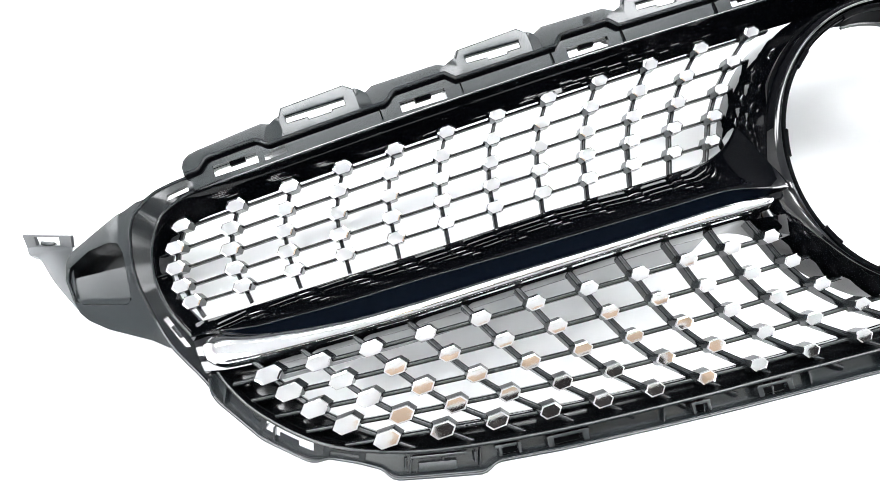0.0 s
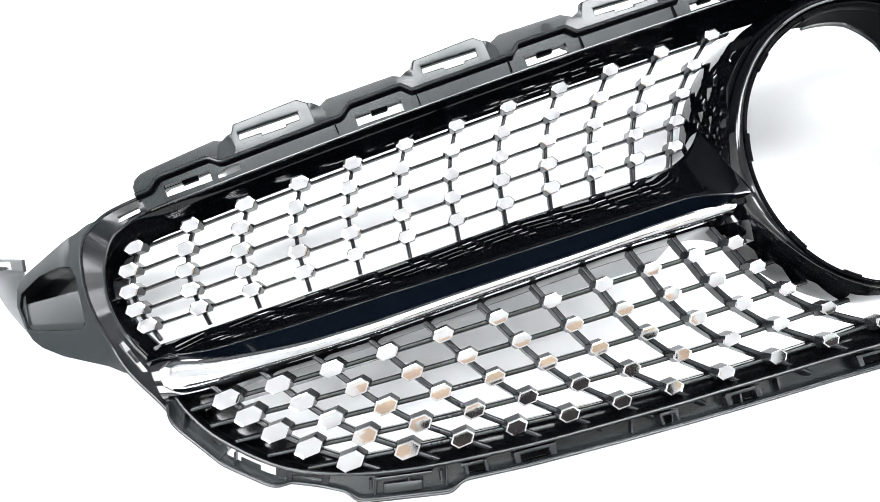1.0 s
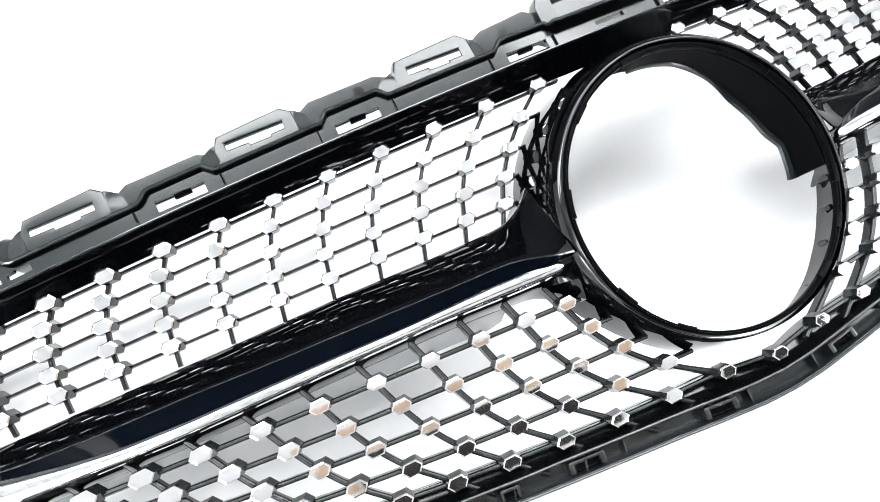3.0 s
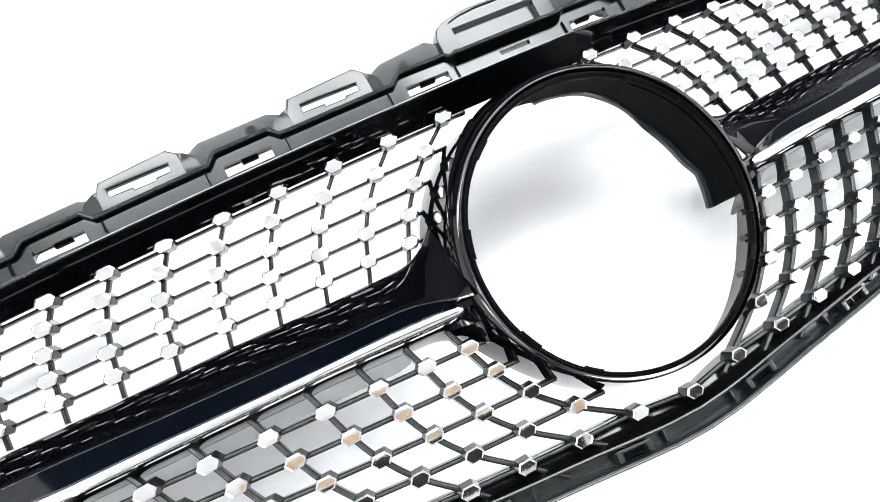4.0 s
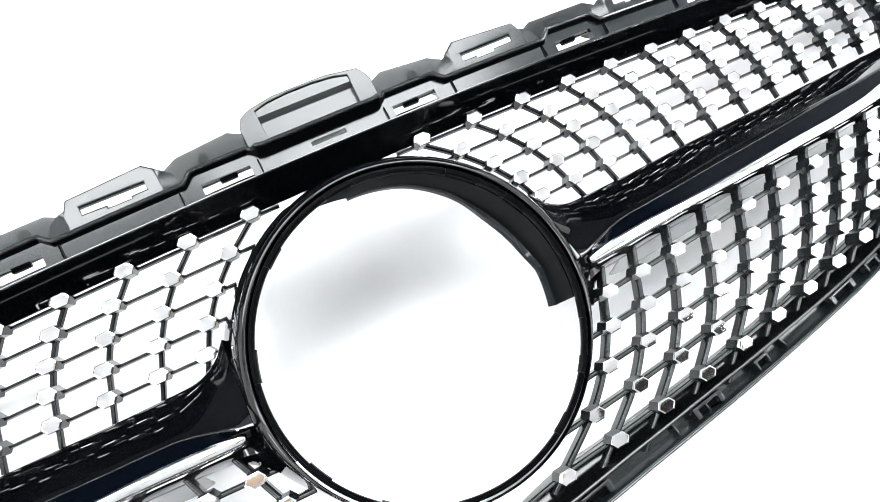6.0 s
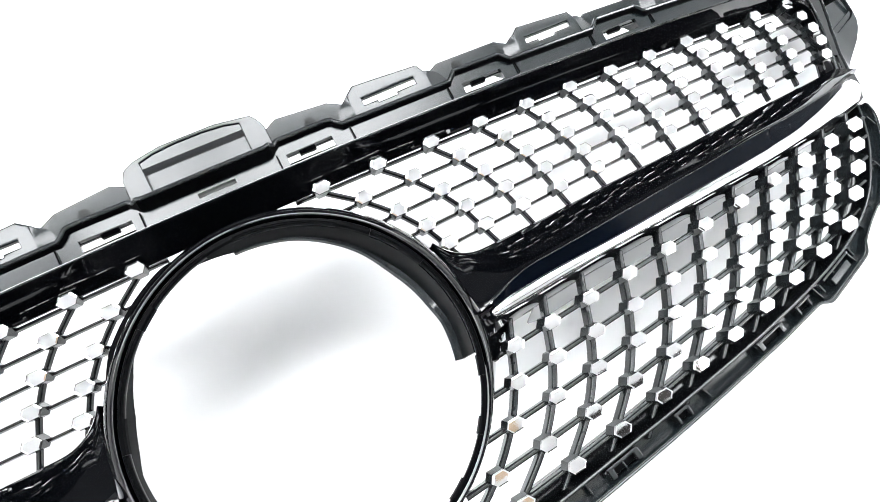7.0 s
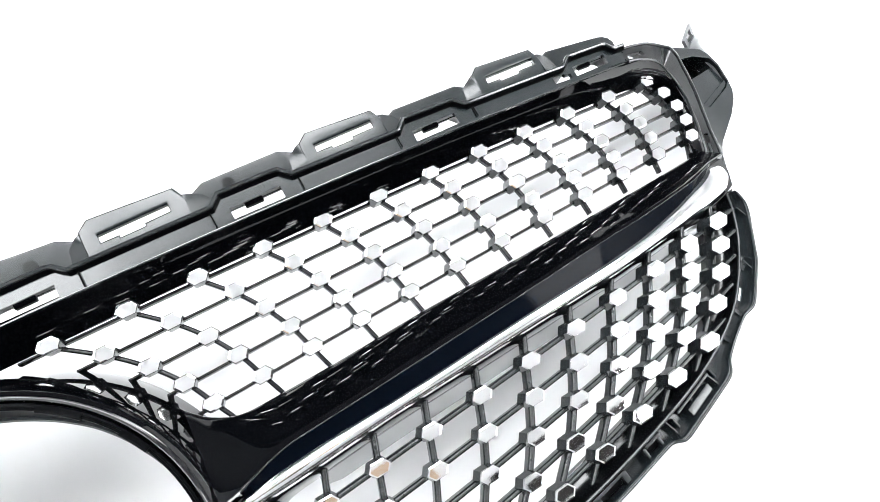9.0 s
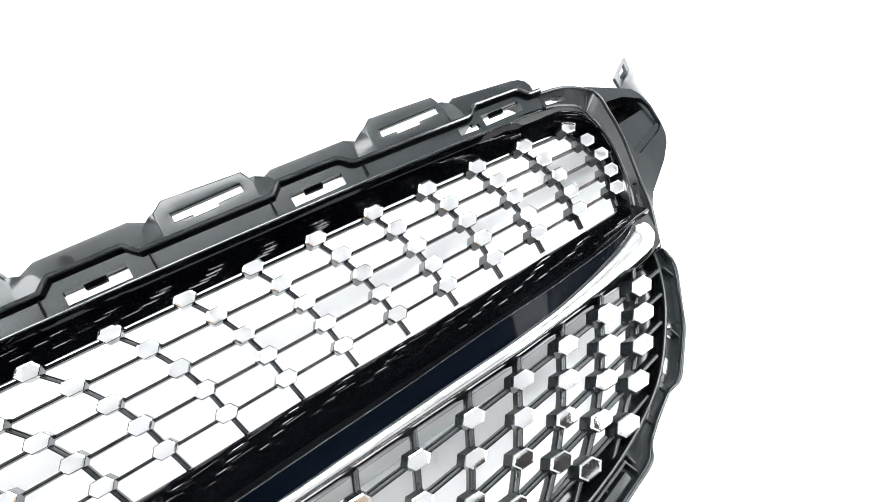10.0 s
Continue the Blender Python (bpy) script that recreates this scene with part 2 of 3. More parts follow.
LOWER_Z = ((0, 0, 0.0201), (1, 0, -0.0069), (2, 0, 0.0060), (0, 1, -0.0075), (1, 1, -0.0009), (2, 1, 0.0023))


def stud_place(panel, i, k):
    """Where a stud stands: panel, column from the middle, row from the top. Local z, the bow left out."""
    if panel == "U":
        return tuple(surface(i / 11, k / 4, terms) for terms in (UPPER_X, UPPER_Y, UPPER_Z))
    return tuple(surface(i / 10, k / 4, terms) for terms in (LOWER_X, LOWER_Y, LOWER_Z))


def hexagon(rx, ry):
    return [(rx, 0), (rx * 0.57, ry), (-rx * 0.57, ry), (-rx, 0), (-rx * 0.57, -ry), (rx * 0.57, -ry)]


def stacked(rings):
    """A closed body through rings of (outline, z)."""
    bm = bmesh.new()
    rows = [[bm.verts.new((x, y, z)) for x, y in o] for o, z in rings]
    for a, b in zip(rows, rows[1:]):
        for i in range(len(a)):
            j = (i + 1) % len(a)
            bm.faces.new((a[i], a[j], b[j], b[i]))
    bm.faces.new(rows[-1])
    bm.faces.new(rows[0][::-1])
    bmesh.ops.recalc_face_normals(bm, faces=bm.faces)
    return bm


SIZES = {"U": ([0, 5, 8, 11], [0.97, 1.0, 1.12, 1.10]), "L": ([0, 4, 7, 9, 10], [0.66, 0.70, 0.80, 0.93, 1.0])}


def studs():
    shapes = {}
    for panel, rx, ry, deep in (("U", 0.0051, 0.0032, 0.0092), ("L", 0.0078, 0.0042, 0.0094)):
        wide = 1.06 if panel == "U" else 1.14
        thin, out = (0.0004, 1.06) if panel == "U" else (0.0012, 0.98)
        stem = stacked([(hexagon(rx * wide, ry * wide), -deep), (hexagon(rx * out, ry * out), 0.00005 - thin)])
        cap = stacked([(hexagon(rx, ry), -thin), (hexagon(rx, ry), -0.00034), (hexagon(rx * 0.985, ry * 0.975), -0.00020), (hexagon(rx * 0.85, ry * 0.80), 0.0), (hexagon(rx * 0.6, ry * 0.58), 0.00002), (hexagon(rx * 0.25, ry * 0.25), 0.00003)])
        shapes[panel] = mesh_of("stud", stem, M_DARK, 25), mesh_of("chrome_cap", cap, M_CAP, 9)
    rnd = random.Random(4)

    def one(panel, x, y, z, size=1.0):
        stem, cap = shapes[panel]
        ob = new("stud", stem)
        ob.parent = grille
        lean = 6.0
        ob.matrix_basis = pose(x, y, z + bow(x), lean + rnd.uniform(-1, 1), math.degrees(math.atan(0.44 * x)) + rnd.uniform(-1, 1), rnd.uniform(-1.5, 1.5)) @ Matrix.Diagonal((size, size ** 0.7, 1, 1))
        top = new("chrome_cap", cap)
        top.parent = ob

    for side in (-1, 1):
        for panel, columns in (("U", 12), ("L", 11)):
            for i in range(columns):
                for k in range(5):
                    x, y, z = stud_place(panel, i, k)
                    one(panel, side * x, y, z, float(np.interp(i, *SIZES[panel])))
    one("L", 0.0, -0.1317, 0.0125, 0.66)


def ribs():
    """Rows along the grille and columns across it, behind the studs."""
    for side in (-1, 1):
        for panel, columns, drop, w, deep in (("U", 12, -0.0062, 0.0014, 0.0036), ("L", 11, -0.0066, 0.0027, 0.007)):
            for k in range(5):
                pts = [stud_place(panel, i, k) for i in range(columns)]
                a, b = np.array(pts[0]), np.array(pts[-1])
                d0, d1 = np.array(pts[0]) - np.array(pts[1]), np.array(pts[-1]) - np.array(pts[-2])
                first = a + d0 * (0.45 if panel == "U" else 0.62)
                if panel == "L" and k == 4:
                    first = np.array((0.0, -0.1317, 0.0125))
                path = spline([first, *pts, b + d1 * ((0.5 if k < 3 else 0.2) if panel == "U" else 0.75)], 60) + [0, 0, drop]
                part("cross_rib", finish(sweep(path, w, -deep, 0), True, side), M_RIB if panel == "U" else M_DARK, grille)
            for i in range(columns):
                pts = [np.array(stud_place(panel, i, k)) for k in range(5)]
                if panel == "U":
                    ends = [pts[0] + (pts[0] - pts[1]) * 0.12, *pts, pts[-1] + (pts[-1] - pts[-2]) * 0.85]
                else:
                    ends = [pts[0] + (pts[0] - pts[1]) * 0.95, *pts, pts[-1] + (pts[-1] - pts[-2]) * (0.9 if i else 0.3)]
                path = spline(ends, 30) + [0, 0, drop]
                part("column_rib", finish(sweep(path, w * (1.6 if panel == "U" else 1.15), -deep, 0), True, side), M_RIB if panel == "U" else M_DARK, grille)


def mirrored(build, name, mat, label="", angle=32):
    for side in (1, -1):
        part(name, finish(build(), True, side), mat, grille, label, angle)


N = 110
SURROUND_IN = spline([(0, 0.0606), (0.1, 0.0604), (0.2, 0.0600), (0.3, 0.0595), (0.365, 0.0588), (0.393, 0.0574), (0.4085, 0.0480), (0.4140, 0.034), (0.4130, 0.02), (0.4080, 0.009), (0.3995, -0.006)], N)
SURROUND_OUT = spline([(0, 0.0728), (0.1, 0.0724), (0.2, 0.0718), (0.3, 0.0712), (0.365, 0.0700), (0.390, 0.0672), (0.404, 0.0625), (0.413, 0.0545), (0.419, 0.044), (0.4215, 0.030), (0.4187, 0.0125), (0.409, -0.008)], N)
SURROUND_Z = np.interp(SURROUND_OUT[:, 1], [-0.008, 0.0125, 0.03, 0.044, 0.0545, 0.0625, 0.0672, 0.070, 0.074], [0.0028, 0.0026, 0.006, 0.0116, 0.0175, 0.0236, 0.0248, 0.0228, 0.0226])
BAND_OUT = spline([(0.384, 0.0775), (0.397, 0.0768), (0.408, 0.0745), (0.419, 0.0672), (0.427, 0.054), (0.4309, 0.0395), (0.4303, 0.0225), (0.4245, -0.0025), (0.4125, -0.0260), (0.408, -0.036)], 60)
BAND_IN = spline([(0.384, 0.0682), (0.390, 0.0672), (0.404, 0.0625), (0.413, 0.0545), (0.419, 0.044), (0.4215, 0.030), (0.4187, 0.0125), (0.411, -0.004), (0.402, -0.024), (0.397, -0.034)], 60)


def band_z(y):
    return float(np.interp(y, [-0.008, 0.0125, 0.03, 0.044, 0.0545, 0.0625, 0.0672, 0.070, 0.078], [0.0022, 0.002, 0.0055, 0.011, 0.0165, 0.0222, 0.0236, 0.0224, 0.0224]))


def lifted(curve, z):
    return np.c_[curve, np.full(len(curve), z)] if np.isscalar(z) else np.c_[curve, z]


def surround():
    base = np.clip(SURROUND_Z - 0.0185, -0.003, 0.0045)
    curves = [lifted(SURROUND_IN + [0, 0.001], base - 0.003)]
    for t, u in ((0.0, 0.0), (0.06, 0.05), (0.2, 0.185), (0.4, 0.395), (0.6, 0.61), (0.8, 0.825), (0.9, 0.925), (0.96, 0.98), (1.0, 1.0)):
        curves.append(lifted(SURROUND_IN * (1 - t) + SURROUND_OUT * t, base + (SURROUND_Z - base) * u))
    curves += [lifted(SURROUND_OUT + [0, 0.0004], SURROUND_Z - 0.0004), lifted(SURROUND_OUT + [0, 0.0006], SURROUND_Z - 0.0012), lifted(SURROUND_OUT + [0, 0.0007], SURROUND_Z - 0.004)]
    return loft(curves, 0.0012)


def band():
    loop = [tuple(p) for p in BAND_OUT] + [tuple(p) for p in BAND_IN[::-1]]
    holes = [[(0.3868, 0.0698), (0.3995, 0.0684), (0.3990, 0.0718), (0.3868, 0.0730)], [(0.4249, 0.0119), (0.4217, 0.0126), (0.4135, -0.0084), (0.4167, -0.0075)], [(0.4098, -0.0200), (0.4070, -0.0195), (0.4030, -0.0275), (0.4056, -0.0282)]]
    return plate(loop, holes, lambda x, y: band_z(y) - 0.0025, lambda x, y: band_z(y) + 0.0003, step=0.0035)


def band_edge(curve, lift):
    return lambda: bead([(x, y, band_z(y) + lift) for x, y in curve], 0.0009)


def band_wall():
    top = [(x, y, band_z(y) - 0.001) for x, y in BAND_OUT]
    return loft([top, [(x + 0.0005, y, z - (0.003 if y > 0.066 else 0.014)) for x, y, z in top]], 0.0012)


# the rail with clip openings along the top edge
CLIPS = ((0.039, 0.064), (0.141, 0.166), (0.238, 0.264), (0.346, 0.371))


def ledge(x):
    """The y of the rail's upper edge: it steps out round each clip opening."""
    y = 0.0795 - 0.003 * (abs(x) / 0.4) ** 2
    for a, b in CLIPS:
        y += 0.0048 * max(0, min(1, (abs(x) - a + 0.007) / 0.005)) * max(0, min(1, (b + 0.007 - abs(x)) / 0.005))
    return y


def rail_z(x, y):
    lean = 0.10 * max(0.0, min(1.0, (x - 0.05) / 0.09)) if x > 0 else 0.10 * max(0.0, min(1.0, (-x - 0.04) / 0.03))
    return 0.0232 + (y - 0.0745) * (lean - 0.01)


def clip_hole(a, b):
    return [(a, 0.0718), (b, 0.0722), (b, 0.0782), (a, 0.0778)]


def rails():
    xs = np.linspace(0.384, -0.384, 180)
    outline = [(x, 0.0712 - 0.003 * (x / 0.384) ** 2) for x in xs[::-6]] + [(0.384, 0.0682)] + [(x, ledge(x)) for x in xs]
    holes = []
    for side in (1, -1):
        for a, b in CLIPS:
            loop = clip_hole(a, b)
            holes.append(loop if side > 0 else [(-x, y) for x, y in loop])
        holes.append([(side * x, y) for x, y in ((0.3300, 0.0720), (0.3425, 0.0716), (0.3425, 0.0744), (0.3385, 0.0746), (0.3385, 0.0756), (0.3300, 0.0758))])
    holes.append([(-0.0072, 0.0742), (0.0118, 0.0742), (0.0118, 0.0768), (-0.0072, 0.0768)])
    bm = plate(outline, holes, lambda x, y: rail_z(x, y) - 0.003, rail_z, step=0.006)
    part("clip_rail", finish(bm), M_MATT, grille, "black rail with rectangular clip openings")
    rows = [[], [], [], []]
    for x in np.linspace(-0.386, 0.386, 320):
        mid = eased((0.0352 - abs(x)) / 0.0016)
        y, z, high = ledge(x), rail_z(x, ledge(x)), 0.0030 + 0.0045 * mid
        for row, (v, w) in zip(rows, ((-0.0002, -0.0012), (0.0001, 0.25), (0.0009 + 0.0014 * mid, 0.92), (0.0014 + 0.0016 * mid, 1.0))):
            row.append((x, y + v, z + (w * high if w > 0 else w)))
    lip = part("rail_lip", finish(loft(rows[:3], 0.0008)), M_INNER, grille, "low black lip along the rail")
    edge = [(x, 0.0713 - 0.003 * (x / 0.384) ** 2, rail_z(x, 0.0713) + 0.0001) for x in np.linspace(-0.384, 0.384, 200)]
    part("rail_edge", finish(bead(edge, 0.0004, 6)), M_LIP, grille)
    part("lip_edge", finish(bead(rows[3], 0.0011)), M_LIP, lip)
    back = [(x, ledge(x) - 0.0002, rail_z(x, ledge(x))) for x in np.linspace(-0.386, 0.386, 260)]
    part("rail_wall", finish(loft([back, [(x, y + 0.001, z - 0.016) for x, y, z in back]], 0.0012)), M_MATT, grille)
    for side in (1, -1):
        for a, b in CLIPS:
            c = a + (b - a) * 0.46
            part("clip_tongue", finish(box(c, 0.0795, 0.0182, (b - a) * 0.36, 0.0056, 0.0030), True, side), M_INNER, grille)
        for x in (0.0345, 0.0745, 0.1325, 0.1755, 0.229, 0.2755):
            part("stiffener", finish(box(x, 0.0752, 0.0238, 0.0008, 0.0075, 0.0018), True, side), M_INNER, grille)


def eased(u):
    """A soft step from 0 to 1."""
    u = max(0.0, min(1.0, u))
    return u * u * (3 - 2 * u)


def tab_outline(a, b, y1, y2):
    return [(a, 0.079), (b, 0.079), (b, 0.0905), (b - 0.0035, y2), (a + 0.006, y1), (a + 0.001, y1 - 0.004)]


def slot(a, b):
    return [(a, 0.0872), (a + 0.008, 0.0872), (a + 0.008, 0.0860), (b - 0.012, 0.0862), (b - 0.012, 0.0876), (b, 0.0880), (b, 0.0916), (a, 0.0908)]


def tabs():
    for side in (1, -1):
        for a, b, y1, y2, s, lean in ((0.0785, 0.1275, 0.0994, 0.0978, (0.0862, 0.119), 0.055), (0.1815, 0.2285, 0.0982, 0.0968, (0.189, 0.222), 0.085), (0.2832, 0.331, 0.0982, 0.0972, (0.2912, 0.3262), 0.085)):
            bm = plate(tab_outline(a, b, y1, y2), [slot(*s)], flat(0.0205), lambda x, y, lean=lean - (0.025 if side < 0 else 0.0): 0.0237 + (y - 0.089) * lean, step=0.005, draft=0.0012, round_top=0.0010)
            tab = part("mounting_tab", finish(bm, True, side), M_MATT, grille, "raised black tab with a stepped slot")
            ramp = plate([(a - 0.006, 0.080), (a + 0.002, 0.080), (a + 0.002, 0.0945), (a - 0.006, 0.0905)], [], flat(0.015), lambda x, y, a=a: 0.0186 + 0.0050 * eased((x - a + 0.0065) / 0.0075), step=0.002)
            part("ramp", finish(ramp, True, side), M_MATT, tab)
            ramp = plate([(b - 0.002, 0.080), (b + 0.0095, 0.080), (b + 0.0095, 0.0905), (b - 0.002, 0.093)], [], flat(0.015), lambda x, y, b=b: 0.0186 + 0.0050 * eased((b + 0.009 - x) / 0.0105), step=0.002)
            part("ramp", finish(ramp, True, side), M_MATT, tab)
        for a, b, y1, y2 in ((0.034, 0.0785, 0.0998, 0.0978), (0.127, 0.1815, 0.0965, 0.0968), (0.228, 0.2832, 0.0945, 0.0945), (0.3305, 0.3885, 0.0945, 0.0922)):
            loop = [(a, 0.079), (b, 0.079), *(((b, y2 - 0.004), (b - 0.008, y2)) if b < 0.38 else ((b, 0.086), (b - 0.0018, 0.0892), (b - 0.0055, 0.0914), (b - 0.0105, y2))), (a + 0.008, y1), (a, y1 - 0.004)]
            bm = plate(loop, [], flat(0.0155), lambda x, y: 0.0180 + (y - 0.079) * 0.12, step=0.006, draft=0.0005, round_top=0.0010)
            part("flange", finish(bm, True, side), M_MATT, grille)
        for x in (0.058, 0.146):
            bm = bmesh.new()
            bmesh.ops.create_cone(bm, cap_ends=True, segments=20, radius1=0.0030, radius2=0.0029, depth=0.0003, matrix=Matrix.Translation((x, 0.0912, 0.01950)) @ Matrix.Rotation(0.12, 4, "X"))
            part("boss", finish(bm, True, side), M_SEAT, grille)
    window = [(-0.0262, 0.0840), (0.0262, 0.0840), (0.0262, 0.1028), (0.0190, 0.1046), (0.008, 0.1056), (-0.008, 0.1056), (-0.0190, 0.1046), (-0.0262, 0.1028)]
    bm = plate([(-0.037, 0.079), (0.037, 0.079), (0.0368, 0.0975), (0.0345, 0.1022), (0.0325, 0.1048), (0.015, 0.1074), (-0.015, 0.1074), (-0.0290, 0.1050), (-0.0345, 0.1022), (-0.0368, 0.0975)], [window], flat(0.0160), lambda x, y: 0.0233 + (y - 0.092) * 0.055, step=0.004, draft=0.001, round_top=0.0006)
    tab = part("mounting_tab", finish(bm), M_MATT, grille, "wide middle tab with a window")
    shelf = plate([(-0.0268, 0.0830), (0.0268, 0.0830), (0.0268, 0.0985), (-0.0268, 0.0985)], [], flat(0.0140), lambda x, y: 0.0196 - (y - 0.09) * 0.01, step=0.006)
    part("lower_panel", finish(shelf), M_MATT, tab)
    upper = plate([(-0.0270, 0.0992), (0.0270, 0.0992), (0.0270, 0.1034), (0.0192, 0.1052), (0.008, 0.1062), (-0.008, 0.1062), (-0.0192, 0.1052), (-0.0270, 0.1034)], [], flat(0.0170), lambda x, y: 0.0229 + (y - 0.1) * 0.03, step=0.006)
    part("upper_panel", finish(upper), M_MATT, tab)
    step = plate([(-0.0268, 0.0974), (0.0268, 0.0974), (0.0268, 0.0994), (-0.0268, 0.0994)], [], flat(0.0150), lambda x, y: 0.0197 + eased((y - 0.0974) / 0.0020) * 0.0035, step=0.0011)
    part("panel_step", finish(step), M_ARM, tab)
    for x in (-0.0264, 0.0264):
        part("side_wall", finish(box(x, 0.0930, 0.0180, 0.0012, 0.0190, 0.0100)), M_ARM, tab)


# the two blades and their chrome strips
def smooth_line(x, xs, ys):
    """A line through the points, softened."""
    y = np.interp(x, xs, ys)
    for _ in range(6):
        y[1:-1] = 0.25 * y[:-2] + 0.5 * y[1:-1] + 0.25 * y[2:]
    return y


def blade_curves(n=120):
    x = np.linspace(0.0, 1.0, n)
    X = 0.086 + 0.322 * x
    top = np.interp(X, [0.086, 0.11, 0.15, 0.2, 0.26, 0.32, 0.37, 0.41], [-0.0060, -0.0060, -0.0055, -0.0036, -0.0028, -0.0010, 0.0006, 0.0026]) + 0.013 * np.clip((0.112 - X) / 0.026, 0, 1) ** 2.5
    ridge = smooth_line(X, [0.086, 0.094, 0.100, 0.107, 0.117, 0.15, 0.2, 0.24, 0.285, 0.33, 0.375, 0.395, 0.41], [-0.0368, -0.0350, -0.0322, -0.0300, -0.0276, -0.0262, -0.0235, -0.0215, -0.0185, -0.0165, -0.0125, -0.0072, -0.0065])
    hi = smooth_line(X, [0.086, 0.094, 0.100, 0.107, 0.1167, 0.13, 0.147, 0.161, 0.186, 0.215, 0.25, 0.29, 0.325, 0.352, 0.38, 0.395, 0.41], [-0.0372, -0.0366, -0.0358, -0.0350, -0.0342, -0.0334, -0.0332, -0.0332, -0.0325, -0.0311, -0.0296, -0.0283, -0.0257, -0.0212, -0.0148, -0.0085, -0.0082])
    lo = smooth_line(X, [0.086, 0.094, 0.115, 0.16, 0.2, 0.24, 0.3, 0.35, 0.38, 0.397, 0.41], [-0.0428, -0.0432, -0.0424, -0.0396, -0.0385, -0.0373, -0.0355, -0.0320, -0.0298, -0.0276, -0.0235])
    hi = np.minimum(hi, ridge - 0.0002)
    crest = np.interp(X, [0.086, 0.0885, 0.093, 0.2, 0.3, 0.404], [0.0335, 0.0335, 0.0325, 0.0275, 0.024, 0.0195])
    return X, top, ridge, hi, lo, crest


def blade():
    X, top, ridge, hi, lo, crest = blade_curves()
    flare = 0.014 * np.clip((0.112 - X) / 0.026, 0, 1) ** 2.0
    rise = 0.017 * np.clip((0.110 - X) / 0.024, 0, 1) ** 1.5
    foot = np.interp(X, [0.086, 0.095, 0.105, 0.12, 0.41], [0.014, 0.0105, 0.0085, 0.007, 0.006])
    c = [np.c_[X, top + 0.0005, np.full_like(X, -0.018)], np.c_[X, top + 0.0004, foot - 0.001]]
    for u, w in ((0.0, 0.0), (0.06, 0.075), (0.3, 0.335), (0.6, 0.645), (0.86, 0.89), (0.96, 0.975), (1.0, 0.985)):
        c.append(np.c_[X, top + (ridge - top) * u, foot + (crest - foot) * w])
    c += [np.c_[X, hi * 0.5 + ridge * 0.5, crest * 0.90], np.c_[X, hi, crest * 0.82], np.c_[X, (hi + lo) / 2, crest * 0.77], np.c_[X, lo - 0.0006, crest * 0.56],
          np.c_[X, lo - 0.0022 - flare * 0.3, crest * 0.42 + rise * 0.5], np.c_[X, lo - 0.0036 - flare, 0.001 + rise], np.c_[X, lo - 0.0040 - flare, np.full_like(X, -0.004)]]
    return loft(c, 0.0012)


def blade_facet():
    """The narrow lacquered facet between the ridge and the chrome strip."""
    X, top, ridge, hi, lo, crest = blade_curves()
    keep = (X > 0.0918) & (X < 0.392)
    rows = [np.c_[X, ridge * (1 - u) + (hi - 0.0006) * u, crest * (0.985 - 0.165 * u) + 0.0006][keep] for u in (0.02, 0.3, 0.6, 1.0)]
    return loft(rows, 0.0005)


def blade_ridge():
    X, top, ridge, hi, lo, crest = blade_curves()
    keep = (X > 0.0935) & (X < 0.392)
    return bead(np.c_[X, ridge, crest * 0.985 + 0.0003][keep], 0.00032, 6)


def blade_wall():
    """The wall that falls from the blade to the first row of studs; its grey holds the table's reflection."""
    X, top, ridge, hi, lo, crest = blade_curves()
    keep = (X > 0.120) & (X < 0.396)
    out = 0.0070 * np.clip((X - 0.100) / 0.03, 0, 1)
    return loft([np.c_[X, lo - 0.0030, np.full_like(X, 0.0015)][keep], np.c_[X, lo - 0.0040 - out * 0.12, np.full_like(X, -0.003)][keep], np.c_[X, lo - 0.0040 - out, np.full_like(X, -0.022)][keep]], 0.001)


def chrome_strip():
    X, top, ridge, hi, lo, crest = blade_curves(150)
    s = np.clip((0.4055 - X) / 0.013, 0, 1)
    e = np.sqrt(np.clip(1 - (1 - s) ** 2, 0, 1))
    s2 = np.clip((X - 0.0920) / 0.0032, 0.02, 1)
    e = np.where(X < 0.2, np.sqrt(1 - (1 - s2) ** 2), e)
    keep = (X < 0.4055) & (X > 0.0915)
    mid, half = (hi + lo) / 2, (hi - lo) / 2 * e
    c = []
    for a in np.linspace(0, math.pi, 20):
        u = math.cos(a)
        base = crest * (0.80 - 0.02 * (1 - u))
        rise = (0.0009 + 0.24 * half) * (1 - u * u) - 0.012 * max(0, -u - 0.6) ** 1.5
        c.append(np.c_[X, mid + half * u, base + rise * (0.3 + 0.7 * e) + 0.0008][keep])
    return loft(c, 0.0012)


# the round seat of the emblem
def turned(profile, a0=0.0, a1=360.0, n=160):
    angles = np.radians(np.linspace(a0, a1, n))
    return loft([[(RING[0] + r * math.cos(a), RING[1] + r * math.sin(a), z) for a in angles] for r, z in profile])


def tilted(bm):
    """The seat leans with the front: higher towards the top edge."""
    for v in bm.verts:
        v.co.z += 0.075 * (v.co.y - RING[1]) * max(0.0, min(1.0, (v.co.z + 0.003) / 0.03))
    return bm


def narrowed(bm):
    """The shell is wide towards the blades and the top and narrow below."""
    for v in bm.verts:
        x, y = v.co.x - RING[0], v.co.y - RING[1]
        rad, a = math.hypot(x, y), math.degrees(math.atan2(y, abs(x)))
        f = float(np.interp(a, [-90, -45, -30, -20, -10, -2, 90], [0.27, 0.31, 0.44, 0.64, 0.90, 1.0, 1.0]))
        k = (0.0816 + (rad - 0.0816) * f) / rad
        v.co.x, v.co.y = RING[0] + x * k, RING[1] + y * k
    return bm


